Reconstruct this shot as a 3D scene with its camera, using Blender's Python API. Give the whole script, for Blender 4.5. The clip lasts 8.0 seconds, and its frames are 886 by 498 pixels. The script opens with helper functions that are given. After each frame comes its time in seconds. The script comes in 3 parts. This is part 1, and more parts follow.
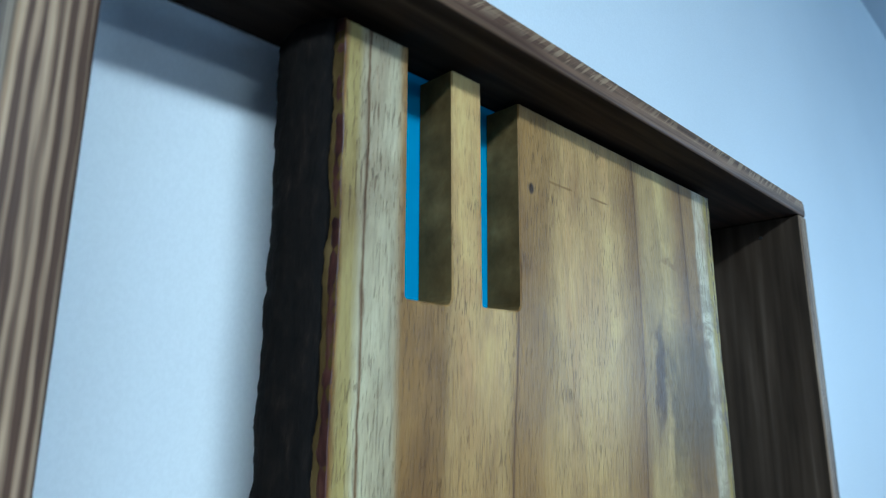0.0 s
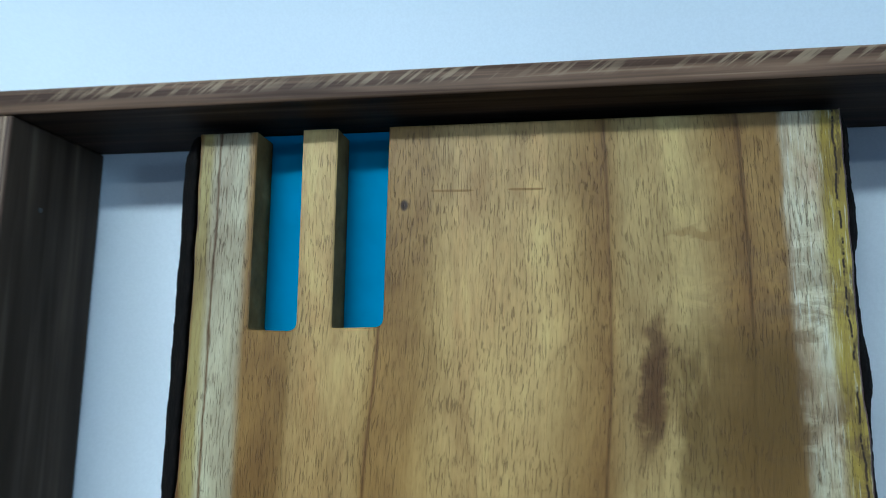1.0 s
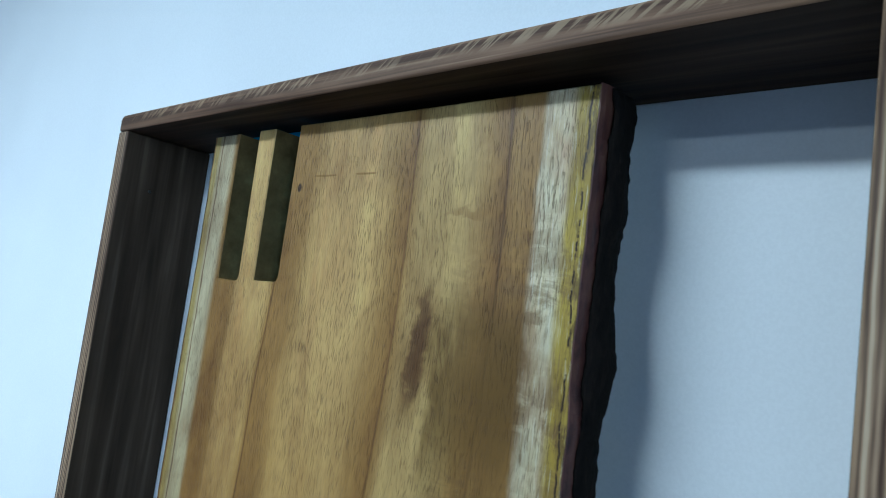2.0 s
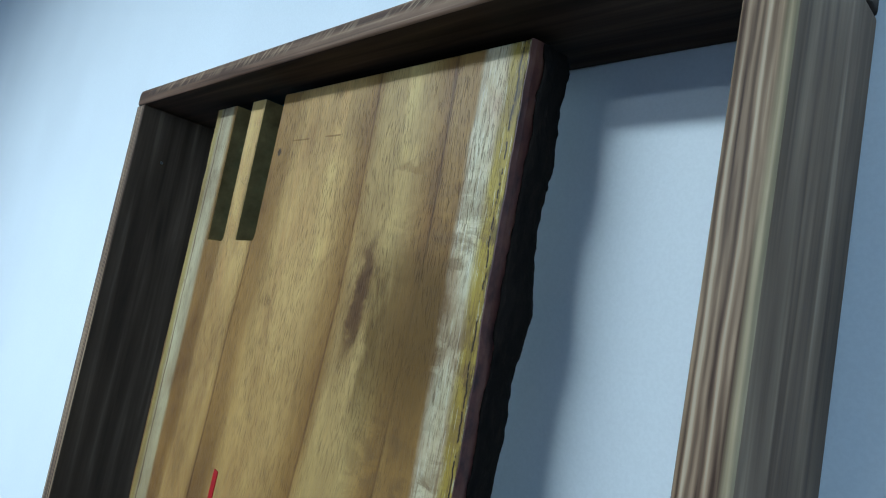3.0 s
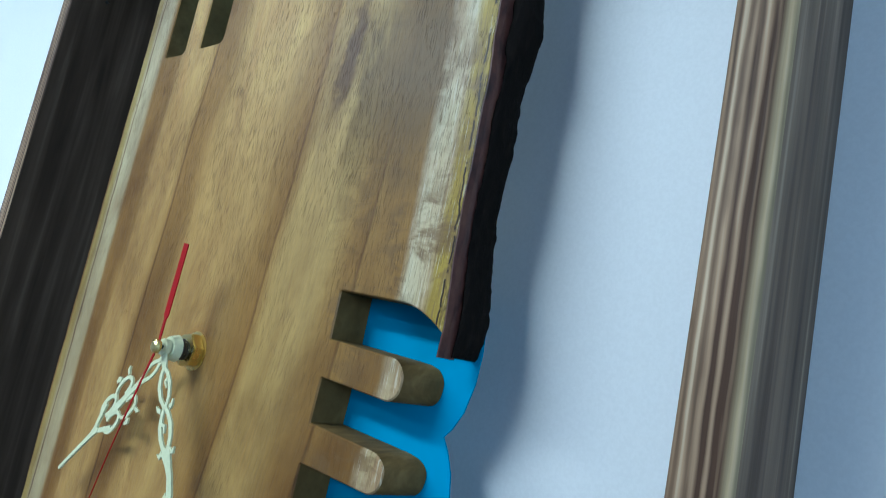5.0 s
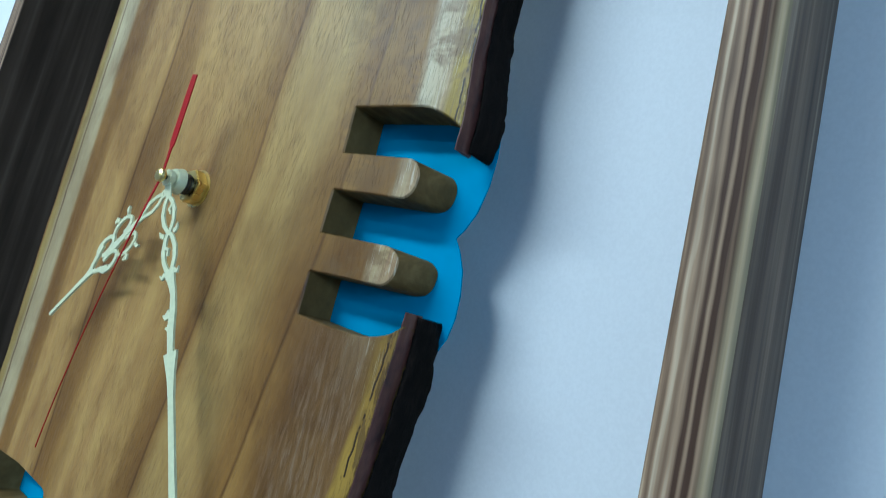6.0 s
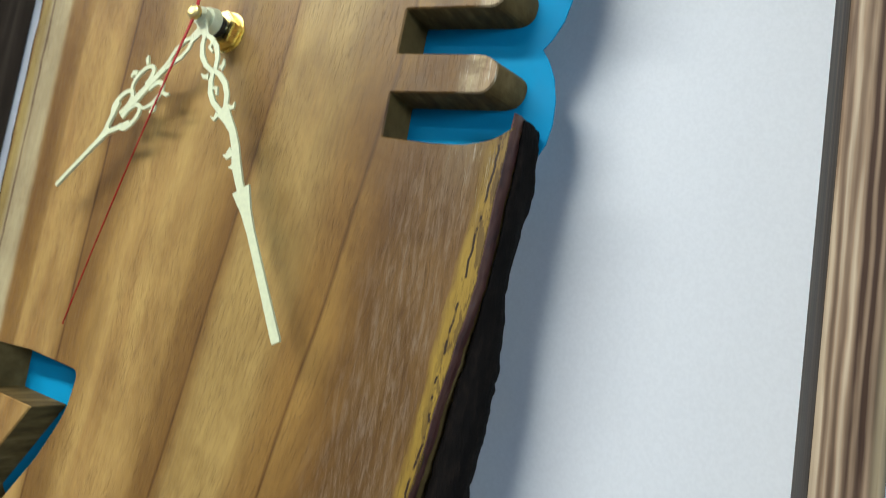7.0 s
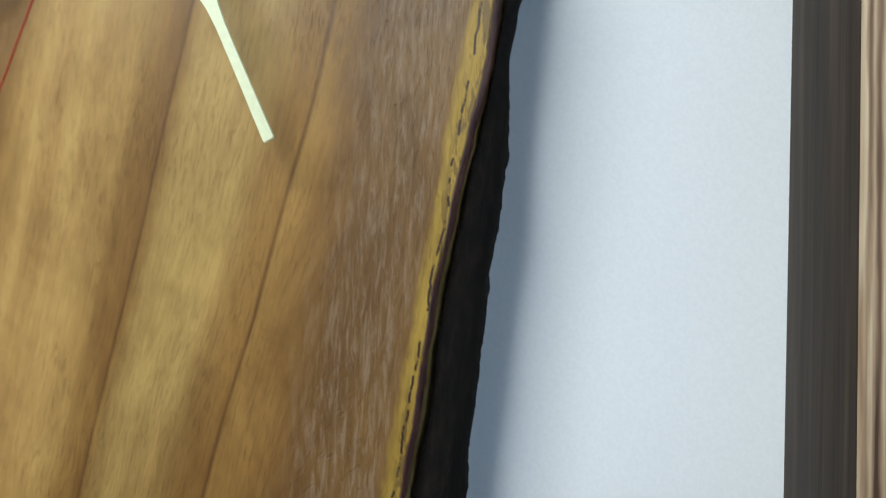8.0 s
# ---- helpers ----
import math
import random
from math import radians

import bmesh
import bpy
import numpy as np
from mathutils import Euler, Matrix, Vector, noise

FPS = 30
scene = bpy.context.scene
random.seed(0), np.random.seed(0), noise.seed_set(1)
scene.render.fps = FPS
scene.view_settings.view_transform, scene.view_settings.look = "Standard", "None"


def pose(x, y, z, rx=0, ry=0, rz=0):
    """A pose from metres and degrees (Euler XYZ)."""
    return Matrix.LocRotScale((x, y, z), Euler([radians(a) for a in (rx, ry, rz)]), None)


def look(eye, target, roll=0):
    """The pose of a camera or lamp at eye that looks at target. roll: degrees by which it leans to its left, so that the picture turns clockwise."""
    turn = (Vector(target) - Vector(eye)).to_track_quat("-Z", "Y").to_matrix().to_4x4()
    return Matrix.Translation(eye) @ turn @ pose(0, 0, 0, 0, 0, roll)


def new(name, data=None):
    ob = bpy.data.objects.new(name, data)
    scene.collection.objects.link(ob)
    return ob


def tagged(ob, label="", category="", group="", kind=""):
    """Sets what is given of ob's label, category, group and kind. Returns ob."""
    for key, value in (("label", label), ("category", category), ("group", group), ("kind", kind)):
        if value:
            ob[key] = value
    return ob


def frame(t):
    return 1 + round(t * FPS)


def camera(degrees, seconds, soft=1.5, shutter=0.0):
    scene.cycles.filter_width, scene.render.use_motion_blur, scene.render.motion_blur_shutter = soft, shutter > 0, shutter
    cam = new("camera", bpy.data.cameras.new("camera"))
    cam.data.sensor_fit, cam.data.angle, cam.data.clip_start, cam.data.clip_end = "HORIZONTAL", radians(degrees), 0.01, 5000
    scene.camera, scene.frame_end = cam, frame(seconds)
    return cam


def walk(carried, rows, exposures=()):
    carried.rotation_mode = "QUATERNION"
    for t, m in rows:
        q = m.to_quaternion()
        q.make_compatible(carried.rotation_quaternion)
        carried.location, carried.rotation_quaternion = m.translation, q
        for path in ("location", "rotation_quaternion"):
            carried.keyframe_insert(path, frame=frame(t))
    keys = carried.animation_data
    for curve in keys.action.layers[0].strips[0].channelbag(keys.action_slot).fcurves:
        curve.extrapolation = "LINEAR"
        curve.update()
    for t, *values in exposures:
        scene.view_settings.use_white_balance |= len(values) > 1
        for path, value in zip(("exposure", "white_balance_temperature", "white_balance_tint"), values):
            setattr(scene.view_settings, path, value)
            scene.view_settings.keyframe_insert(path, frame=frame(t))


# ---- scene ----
cam = camera(67.7, 8.0, soft=1.0, shutter=0.22)
# seconds, eye, yaw to the left from +y, pitch, roll
PATH = [
    (0, -0.12650, -0.19500, 1.86450, -44.85, 13.15, 0.30),
    (0.1, -0.11200, -0.20900, 1.87150, -40.80, 13.25, -0.80),
    (0.2, -0.08756, -0.22392, 1.87604, -34.68, 13.71, -1.15),
    (0.3, -0.06839, -0.23974, 1.88144, -29.22, 13.48, -1.14),
    (0.5, -0.01605, -0.27904, 1.88256, -17.35, 13.56, -1.01),
    (0.7, 0.03722, -0.29698, 1.88666, -5.61, 9.76, 0.55),
    (0.8, 0.06865, -0.29780, 1.88833, -0.81, 8.74, 0.22),
    (1, 0.13141, -0.30309, 1.88968, 9.00, 8.54, 0.74),
    (1.2, 0.20045, -0.30594, 1.89306, 21.33, 7.90, 2.22),
    (1.3, 0.23104, -0.29081, 1.89299, 24.36, 7.33, 2.93),
    (1.5, 0.28701, -0.26962, 1.89508, 32.94, 4.01, 5.80),
    (1.7, 0.32240, -0.25712, 1.89751, 37.75, 3.96, 6.24),
    (2.8, 0.39493, -0.22512, 1.87567, 46.22, 6.33, 10.77),
    (3, 0.39901, -0.21515, 1.87387, 46.73, 6.14, 10.73),
    (3.5, 0.40046, -0.21346, 1.85919, 44.90, 6.97, 10.46),
    (4, 0.38684, -0.20625, 1.82833, 42.98, 7.31, 10.66),
    (4.2, 0.38319, -0.20422, 1.81932, 42.11, 6.65, 10.25),
    (5.3, 0.37569, -0.21037, 1.74970, 38.95, 8.58, 12.32),
    (5.5, 0.37547, -0.21012, 1.73803, 38.57, 8.70, 12.82),
    (6, 0.37171, -0.20609, 1.70211, 36.80, 8.23, 13.27),
    (6.3, 0.36125, -0.20265, 1.68561, 35.63, 6.47, 12.13),
    (6.5, 0.35314, -0.20874, 1.67587, 34.53, 5.71, 10.80),
    (6.8, 0.33595, -0.22358, 1.65694, 31.95, 5.98, 8.97),
    (7, 0.31728, -0.23159, 1.64198, 26.50, 6.14, 8.65),
    (7.2, 0.30340, -0.24369, 1.62431, 23.25, 4.87, 8.16),
    (7.5, 0.28774, -0.24916, 1.60560, 20.72, 5.35, 6.55),
    (8, 0.27239, -0.23186, 1.58322, 13.68, 4.22, 3.27),
]


def aim(x, y, z, yaw, pitch, roll):
    a, b = radians(yaw), radians(pitch)
    ahead = Vector((-math.sin(a) * math.cos(b), math.cos(a) * math.cos(b), math.sin(b)))
    return look((x, y, z), Vector((x, y, z)) + ahead, roll)


# seconds, stops, kelvin, tint: the clip's own drifting exposure and white balance
EXPOSURES = [(0.0, -0.02, 5080, -6), (0.5, -0.14, 5250, -4), (1.0, -0.14, 5250, -4), (1.5, -0.17, 5270, -3), (3.0, -0.12, 5430, -3), (4.0, -0.02, 5480, -2), (5.5, 0.05, 5360, -2), (6.0, 0.0, 5320, -3), (6.5, 0.15, 6450, 4), (7.0, 0.30, 6750, 7), (7.5, 0.16, 5450, -1), (8.0, 0.32, 6550, 5)]
walk(cam, [(t, aim(*row)) for t, *row in PATH], EXPOSURES)

# ---- light ----
CEILING = 2.48
world = bpy.data.worlds.new("sky")
scene.world = world
world.use_nodes = True
sky = world.node_tree.nodes.new("ShaderNodeTexSky")
sky.sky_type, sky.sun_disc, sky.sun_elevation, sky.sun_rotation = "NISHITA", False, radians(40), radians(150)
backdrop = world.node_tree.nodes["Background"]
world.node_tree.links.new(sky.outputs[0], backdrop.inputs[0])
backdrop.inputs[1].default_value = 0.08


def area(name, place, target, size_x, size_y, watts, colour):
    data = bpy.data.lights.new(name, "AREA")
    data.shape, data.size, data.size_y, data.energy, data.color = "RECTANGLE", size_x, size_y, watts, colour
    ob = new(name, data)
    ob.matrix_world = look(place, target)
    return ob


COOL = (0.90, 0.96, 1.0)
# middle of each ceiling panel, half its length and width, watts
PANELS = [(-0.45, -1.00, 0.55, 0.09, 31), (-0.20, -1.80, 0.30, 0.10, 11)]
for px, py, half, deep, watts in PANELS:
    area("panel_light", (px, py, CEILING - 0.05), (px, py, 0), 2 * half, 2 * deep, watts, COOL)
area("window_light", (2.76, -1.75, 2.08), (0, -1.75, 2.08), 0.8, 0.6, 34, (0.60, 0.79, 1.0))


# ---- materials ----
class Nodes:
    """Short-hand for building one node material."""

    def __init__(self, name):
        self.mat = bpy.data.materials.new(name)
        self.mat.use_nodes = True
        self.tree = self.mat.node_tree
        self.bsdf = self.tree.nodes["Principled BSDF"]
        self.place = self.add("ShaderNodeTexCoord").outputs["Object"]

    def add(self, kind, **props):
        node = self.tree.nodes.new(kind)
        for key, value in props.items():
            setattr(node, key, value)
        return node

    def put(self, socket, value):
        if isinstance(value, bpy.types.NodeSocket):
            self.tree.links.new(value, socket)
        else:
            socket.default_value = value

    def math(self, op, a, b=0.0, c=0.0, clamp=False):
        node = self.add("ShaderNodeMath", operation=op, use_clamp=clamp)
        for socket, value in zip(node.inputs, (a, b, c)):
            self.put(socket, value)
        return node.outputs[0]

    def xyz(self, vector):
        node = self.add("ShaderNodeSeparateXYZ")
        self.put(node.inputs[0], vector)
        return node.outputs

    def vec(self, x, y, z):
        node = self.add("ShaderNodeCombineXYZ")
        for socket, value in zip(node.inputs, (x, y, z)):
            self.put(socket, value)
        return node.outputs[0]

    def scaled(self, vector, by):
        node = self.add("ShaderNodeVectorMath", operation="MULTIPLY")
        self.put(node.inputs[0], vector)
        node.inputs[1].default_value = by
        return node.outputs[0]

    def noise(self, vector, scale=1.0, detail=3.0, rough=0.55, warp=0.0):
        node = self.add("ShaderNodeTexNoise")
        self.put(node.inputs["Vector"], vector)
        node.inputs["Scale"].default_value, node.inputs["Detail"].default_value = scale, detail
        node.inputs["Roughness"].default_value, node.inputs["Distortion"].default_value = rough, warp
        return node.outputs["Fac"]

    def range(self, value, a, b, c=0.0, d=1.0, smooth=True):
        node = self.add("ShaderNodeMapRange", interpolation_type="SMOOTHSTEP" if smooth else "LINEAR")
        for socket, v in zip(node.inputs, (value, a, b, c, d)):
            self.put(socket, v)
        return node.outputs[0]

    def ramp(self, value, stops):
        node = self.add("ShaderNodeValToRGB")
        self.put(node.inputs[0], value)
        e = node.color_ramp.elements
        while len(e) < len(stops):
            e.new(0.5)
        for k, (at, colour) in zip(e, stops):
            k.position, k.color = at, (*colour, 1)
        return node.outputs[0]

    def mix(self, fac, a, b, mode="MIX"):
        node = self.add("ShaderNodeMix", data_type="RGBA", blend_type=mode)
        for socket, value in ((node.inputs[0], fac), (node.inputs[6], a), (node.inputs[7], b)):
            self.put(socket, (*value, 1) if isinstance(value, tuple) else value)
        return node.outputs[2]

    def bump(self, height, strength, distance):
        node = self.add("ShaderNodeBump")
        self.put(node.inputs["Height"], height)
        node.inputs["Strength"].default_value, node.inputs["Distance"].default_value = strength, distance
        self.tree.links.new(node.outputs[0], self.bsdf.inputs["Normal"])

    def done(self, colour, rough=0.5, metal=0.0, specular=0.5):
        for key, value in (("Base Color", colour), ("Roughness", rough), ("Metallic", metal), ("Specular IOR Level", specular)):
            self.put(self.bsdf.inputs[key], (*value, 1) if isinstance(value, tuple) else value)
        return self.mat


def paint(name, colour, rough=0.6, patch=0.06, grain=900.0):
    n = Nodes(name)
    big, fine = n.noise(n.place, 2.5, 3), n.noise(n.place, grain, 2)
    shade = n.math("ADD", n.range(big, 0.3, 0.7, 1 - patch, 1 + patch / 3), n.range(fine, 0.3, 0.7, -0.02, 0.02))
    col = n.mix(1.0, colour, n.vec(shade, shade, shade), "MULTIPLY")
    n.bump(n.noise(n.place, grain * 0.4, 3), 0.12, 0.0004)
    return n.done(col, rough)


def slab_wood():
    """Flat-sawn board: bands along z that drift sideways, pores, a dark streak, a small knot, pale and yellow sapwood at the rims."""
    n = Nodes("slab_wood")
    x, y, z = n.xyz(n.place)
    up = n.math("SUBTRACT", z, 1.6)
    down = n.math("MAXIMUM", n.math("SUBTRACT", 0.36, up), 0.0)
    drift = n.math("MULTIPLY", n.math("MULTIPLY", down, down), 0.27)
    drift = n.math("MULTIPLY", drift, n.range(x, 0.0, 0.14, 0.25, 1.0))
    drift = n.math("MULTIPLY", drift, n.range(x, 0.17, 0.235, 1.0, 0.3))
    wave = n.math("MULTIPLY", n.math("SUBTRACT", n.noise(n.scaled(n.place, (9, 9, 5)), 1.0, 2), 0.5), 0.016)
    u = n.math("ADD", n.math("ADD", x, drift), wave)
    tan, light, brown, deep, ochre = (0.350, 0.206, 0.063), (0.535, 0.354, 0.132), (0.220, 0.111, 0.028), (0.120, 0.052, 0.012), (0.285, 0.157, 0.044)
    grey, white, yellow, drab, pale = (0.50, 0.435, 0.285), (0.66, 0.585, 0.41), (0.44, 0.325, 0.055), (0.200, 0.112, 0.040), (0.485, 0.335, 0.126)
    straw, gold = (0.40, 0.31, 0.11), (0.40, 0.270, 0.055)
    bands = [(-0.020, tan), (0.004, ochre), (0.018, ochre), (0.026, tan), (0.0285, light), (0.055, light), (0.0620, tan), (0.0628, brown), (0.0633, deep), (0.0639, ochre), (0.0655, ochre), (0.080, tan), (0.095, light),
             (0.128, light), (0.146, tan), (0.1540, ochre), (0.1549, deep), (0.1556, tan), (0.162, pale), (0.186, pale), (0.198, tan), (0.2048, ochre), (0.2056, deep), (0.2063, tan), (0.23, ochre)]
    col = n.ramp(n.range(u, -0.02, 0.25, 0, 1, False), [((a + 0.02) / 0.27, c) for a, c in bands])
    # pale and yellow sapwood along the two live edges
    ragged = n.math("MULTIPLY", n.math("SUBTRACT", n.noise(n.scaled(n.place, (300, 300, 60)), 1.0, 4, 0.65), 0.5), 0.006)
    rim = n.math("ADD", n.range(up, 0.35, 0.18, 0.2420, 0.2455), n.math("ADD", n.range(up, 0.15, 0.11, 0.0, -0.0042), n.range(up, 0.105, -0.097, 0.0, -0.0253, False)))
    off = n.math("SUBTRACT", n.math("ADD", x, n.math("MULTIPLY", ragged, 0.8)), rim)
    low = n.range(up, 0.13, 0.06)
    sap = n.ramp(n.range(off, -0.03, 0.0, 0, 1, False), [(0.0, white), (0.62, white), (0.76, yellow), (1.0, yellow)])
    worn = n.ramp(n.range(off, -0.045, 0.0, 0, 1, False), [(0.0, brown), (0.35, drab), (0.835, drab), (0.885, gold), (1.0, gold)])
    col = n.mix(n.math("MULTIPLY", n.range(off, -0.024, -0.019), n.math("SUBTRACT", 1.0, low)), col, sap)
    col = n.mix(n.math("MULTIPLY", n.range(off, -0.052, -0.03), low), col, worn)
    inset = n.math("ADD", n.math("ADD", x, 0.0178), n.math("MULTIPLY", ragged, 0.5))
    left_rim = n.ramp(n.range(inset, 0.0, 0.03, 0, 1, False), [(0.0, brown), (0.06, straw), (0.17, straw), (0.27, grey), (0.31, deep), (0.34, grey), (0.70, grey), (0.86, tan)])
    col = n.mix(n.range(inset, 0.026, 0.022), col, left_rim)
    # broad stripes and fine fibres along the board
    fibre = n.noise(n.vec(n.math("MULTIPLY", u, 760), 0.0, n.math("MULTIPLY", z, 75)), 1.0, 4, 0.6, 0.4)
    col = n.mix(0.28, col, n.ramp(fibre, [(0.28, (0.24, 0.19, 0.15)), (0.5, (0.5, 0.5, 0.5)), (0.72, (0.66, 0.65, 0.62))]), "OVERLAY")
    broad = n.noise(n.vec(n.math("MULTIPLY", u, 45), 0.0, n.math("MULTIPLY", z, 6)), 1.0, 4, 0.6, 0.4)
    col = n.mix(0.58, col, n.ramp(broad, [(0.32, (0.27, 0.21, 0.17)), (0.6, (0.58, 0.57, 0.55))]), "OVERLAY")
    blotch = n.noise(n.scaled(n.place, (22, 22, 13)), 1.0, 5, 0.62, 0.6)
    col = n.mix(0.7, col, n.ramp(blotch, [(0.3, (0.25, 0.20, 0.16)), (0.52, (0.5, 0.49, 0.48)), (0.7, (0.62, 0.62, 0.62))]), "OVERLAY")
    mottle = n.noise(n.scaled(n.place, (150, 150, 75)), 1.0, 4, 0.68, 0.4)
    col = n.mix(0.26, col, n.ramp(mottle, [(0.3, (0.29, 0.25, 0.21)), (0.5, (0.5, 0.5, 0.49)), (0.7, (0.64, 0.64, 0.64))]), "OVERLAY")
    # light falling off towards the lower left, put into the colour with a wandering border
    falloff = n.math("ADD", up, n.math("MULTIPLY", n.math("SUBTRACT", n.noise(n.scaled(n.place, (16, 16, 7)), 1.0, 4, 0.6, 0.5), 0.5), 0.16))
    falloff = n.math("ADD", falloff, n.range(x, 0.05, 0.2, -0.02, 0.05))
    col = n.mix(n.range(falloff, 0.33, 0.13, 0.0, 0.82), col, n.mix(1.0, col, (0.67, 0.605, 0.47), "MULTIPLY"))
    # ripple across the board on its pale half
    ripple = n.noise(n.vec(n.math("MULTIPLY", x, 55), 0.0, n.math("MULTIPLY", z, 120)), 1.0, 5, 0.7, 0.6)
    tufts = n.noise(n.scaled(n.place, (40, 40, 28)), 1.0, 3, 0.6)
    ripple = n.math("MULTIPLY", n.range(ripple, 0.43, 0.60), n.math("MULTIPLY", n.range(tufts, 0.40, 0.58, 0.25, 1.0), n.range(up, 0.36, 0.27, 0.25, 1.0)))
    ripple = n.math("MULTIPLY", ripple, n.math("MULTIPLY", n.range(x, 0.16, 0.222, 0.0, 0.8), n.math("SUBTRACT", 1.0, low)))
    col = n.mix(ripple, col, (0.165, 0.092, 0.036))
    # open dark pores and bright fibres in the pale rim
    comb = n.noise(n.vec(n.math("MULTIPLY", x, 900), 0.0, n.math("MULTIPLY", z, 60)), 1.0, 4, 0.65, 0.3)
    in_rim = n.math("MULTIPLY", n.range(off, -0.024, -0.020), n.math("SUBTRACT", 1.0, low))
    col = n.mix(n.math("MULTIPLY", n.range(comb, 0.54, 0.64), n.math("MULTIPLY", in_rim, 0.6)), col, (0.20, 0.125, 0.055))
    col = n.mix(n.math("MULTIPLY", n.range(comb, 0.44, 0.34), n.math("MULTIPLY", in_rim, 0.45)), col, (0.74, 0.675, 0.51))
    # brown cloud below the streak, towards the bark
    cloud = n.noise(n.scaled(n.place, (28, 28, 16)), 1.0, 4, 0.6, 0.5)
    cloud = n.math("MULTIPLY", n.range(cloud, 0.34, 0.56, 0.78, 1.0), n.math("MULTIPLY", n.range(n.math("ADD", x, n.math("MULTIPLY", n.math("SUBTRACT", cloud, 0.5), 0.06)), 0.172, 0.188), n.range(n.math("ADD", up, n.math("MULTIPLY", cloud, 0.03)), 0.325, 0.300)))
    cloud = n.math("MULTIPLY", cloud, n.math("MULTIPLY", n.range(up, 0.19, 0.265, 0.12, 1.0), n.range(x, 0.230, 0.216, 0.25, 1.0)))
    col = n.mix(n.math("MULTIPLY", cloud, 0.90), col, (0.112, 0.058, 0.010))
    # dark streak
    bend = n.math("MULTIPLY", n.math("SUBTRACT", n.noise(n.scaled(n.place, (50, 50, 70)), 1.0, 4, 0.65), 0.5), 0.016)
    lean = n.math("MULTIPLY", n.math("SUBTRACT", up, 0.279), -0.12)
    sx = n.math("DIVIDE", n.math("SUBTRACT", n.math("ADD", n.math("ADD", x, bend), lean), 0.1703), 0.0050)
    sz = n.math("DIVIDE", n.math("SUBTRACT", up, 0.277), 0.030)
    far = n.math("ADD", n.math("MULTIPLY", sx, sx), n.math("MULTIPLY", sz, sz))
    col = n.mix(n.range(far, 0.0, 1.4, 0.9, 0.0), col, (0.082, 0.033, 0.009))
    # faint level mark above the streak
    hx = n.math("DIVIDE", n.math("SUBTRACT", x, 0.190), 0.016)
    hz = n.math("DIVIDE", n.math("SUBTRACT", n.math("ADD", up, bend), 0.3345), 0.0022)
    mark = n.math("ADD", n.math("MULTIPLY", hx, hx), n.math("MULTIPLY", hz, hz))
    col = n.mix(n.range(mark, 0.1, 1.2, 0.5, 0.0), col, brown)
    # two rubbed pencil lines near the knot
    for at, half in ((0.0935, 0.0095), (0.1235, 0.0075)):
        px = n.math("DIVIDE", n.math("SUBTRACT", x, at), half)
        pz = n.math("DIVIDE", n.math("SUBTRACT", n.math("ADD", up, n.math("MULTIPLY", bend, 0.05)), 0.3532), 0.0006)
        col = n.mix(n.range(n.math("ADD", n.math("POWER", n.math("ABSOLUTE", px), 6.0), n.math("MULTIPLY", pz, pz)), 0.2, 1.2, 0.8, 0.0), col, (0.22, 0.105, 0.02))
    # small knot
    kx = n.math("DIVIDE", n.math("SUBTRACT", x, 0.0738), 0.0013)
    kz = n.math("DIVIDE", n.math("SUBTRACT", up, 0.3475), 0.0018)
    knot = n.math("ADD", n.math("MULTIPLY", kx, kx), n.math("MULTIPLY", kz, kz))
    col = n.mix(n.range(knot, 0.4, 2.6, 0.95, 0.0), col, (0.03, 0.012, 0.006))
    # dark nicks along the outer rim
    nick = n.noise(n.scaled(n.place, (500, 500, 110)), 1.0, 3, 0.6)
    col = n.mix(n.math("MULTIPLY", n.range(nick, 0.50, 0.57), n.math("MULTIPLY", n.range(off, -0.0065, -0.002), 0.6)), col, (0.05, 0.025, 0.012))
    # a thin wandering crack inside the yellow rim
    wander = n.math("MULTIPLY", n.math("SUBTRACT", n.noise(n.scaled(n.place, (1, 1, 55)), 1.0, 4, 0.6), 0.5), 0.005)
    gap = n.math("ABSOLUTE", n.math("ADD", n.math("SUBTRACT", n.math("SUBTRACT", x, rim), wander), 0.0030))
    broken = n.noise(n.scaled(n.place, (1, 1, 130)), 1.0, 3, 0.6)
    col = n.mix(n.math("MULTIPLY", n.range(gap, 0.00055, 0.0002), n.range(broken, 0.42, 0.50)), col, (0.03, 0.015, 0.008))
    # scuffed, paler fibres on the lower rim
    scuff = n.noise(n.vec(n.math("MULTIPLY", x, 480), 0.0, n.math("MULTIPLY", z, 62)), 1.0, 6, 0.74, 0.5)
    worn_zone = n.math("MULTIPLY", low, n.math("MULTIPLY", n.range(off, -0.05, -0.025), n.range(off, -0.0065, -0.0095)))
    col = n.mix(n.math("MULTIPLY", n.range(scuff, 0.44, 0.66), n.math("MULTIPLY", worn_zone, 0.45)), col, (0.29, 0.205, 0.135))
    col = n.mix(n.math("MULTIPLY", n.range(scuff, 0.46, 0.34), n.math("MULTIPLY", worn_zone, 0.5)), col, (0.085, 0.040, 0.016))
    # open pores
    pores = n.noise(n.vec(n.math("MULTIPLY", u, 1600), 0.0, n.math("MULTIPLY", z, 140)), 1.0, 3, 0.6, 0.2)
    patchy = n.noise(n.scaled(n.place, (45, 45, 20)), 1.0, 2)
    pores = n.math("MULTIPLY", n.range(pores, 0.56, 0.62), n.math("MULTIPLY", n.range(patchy, 0.35, 0.6, 0.2, 1.0), n.range(up, 0.12, 0.34, 0.28, 1.0)))
    col = n.mix(n.math("MULTIPLY", pores, 0.58), col, (0.13, 0.065, 0.028))
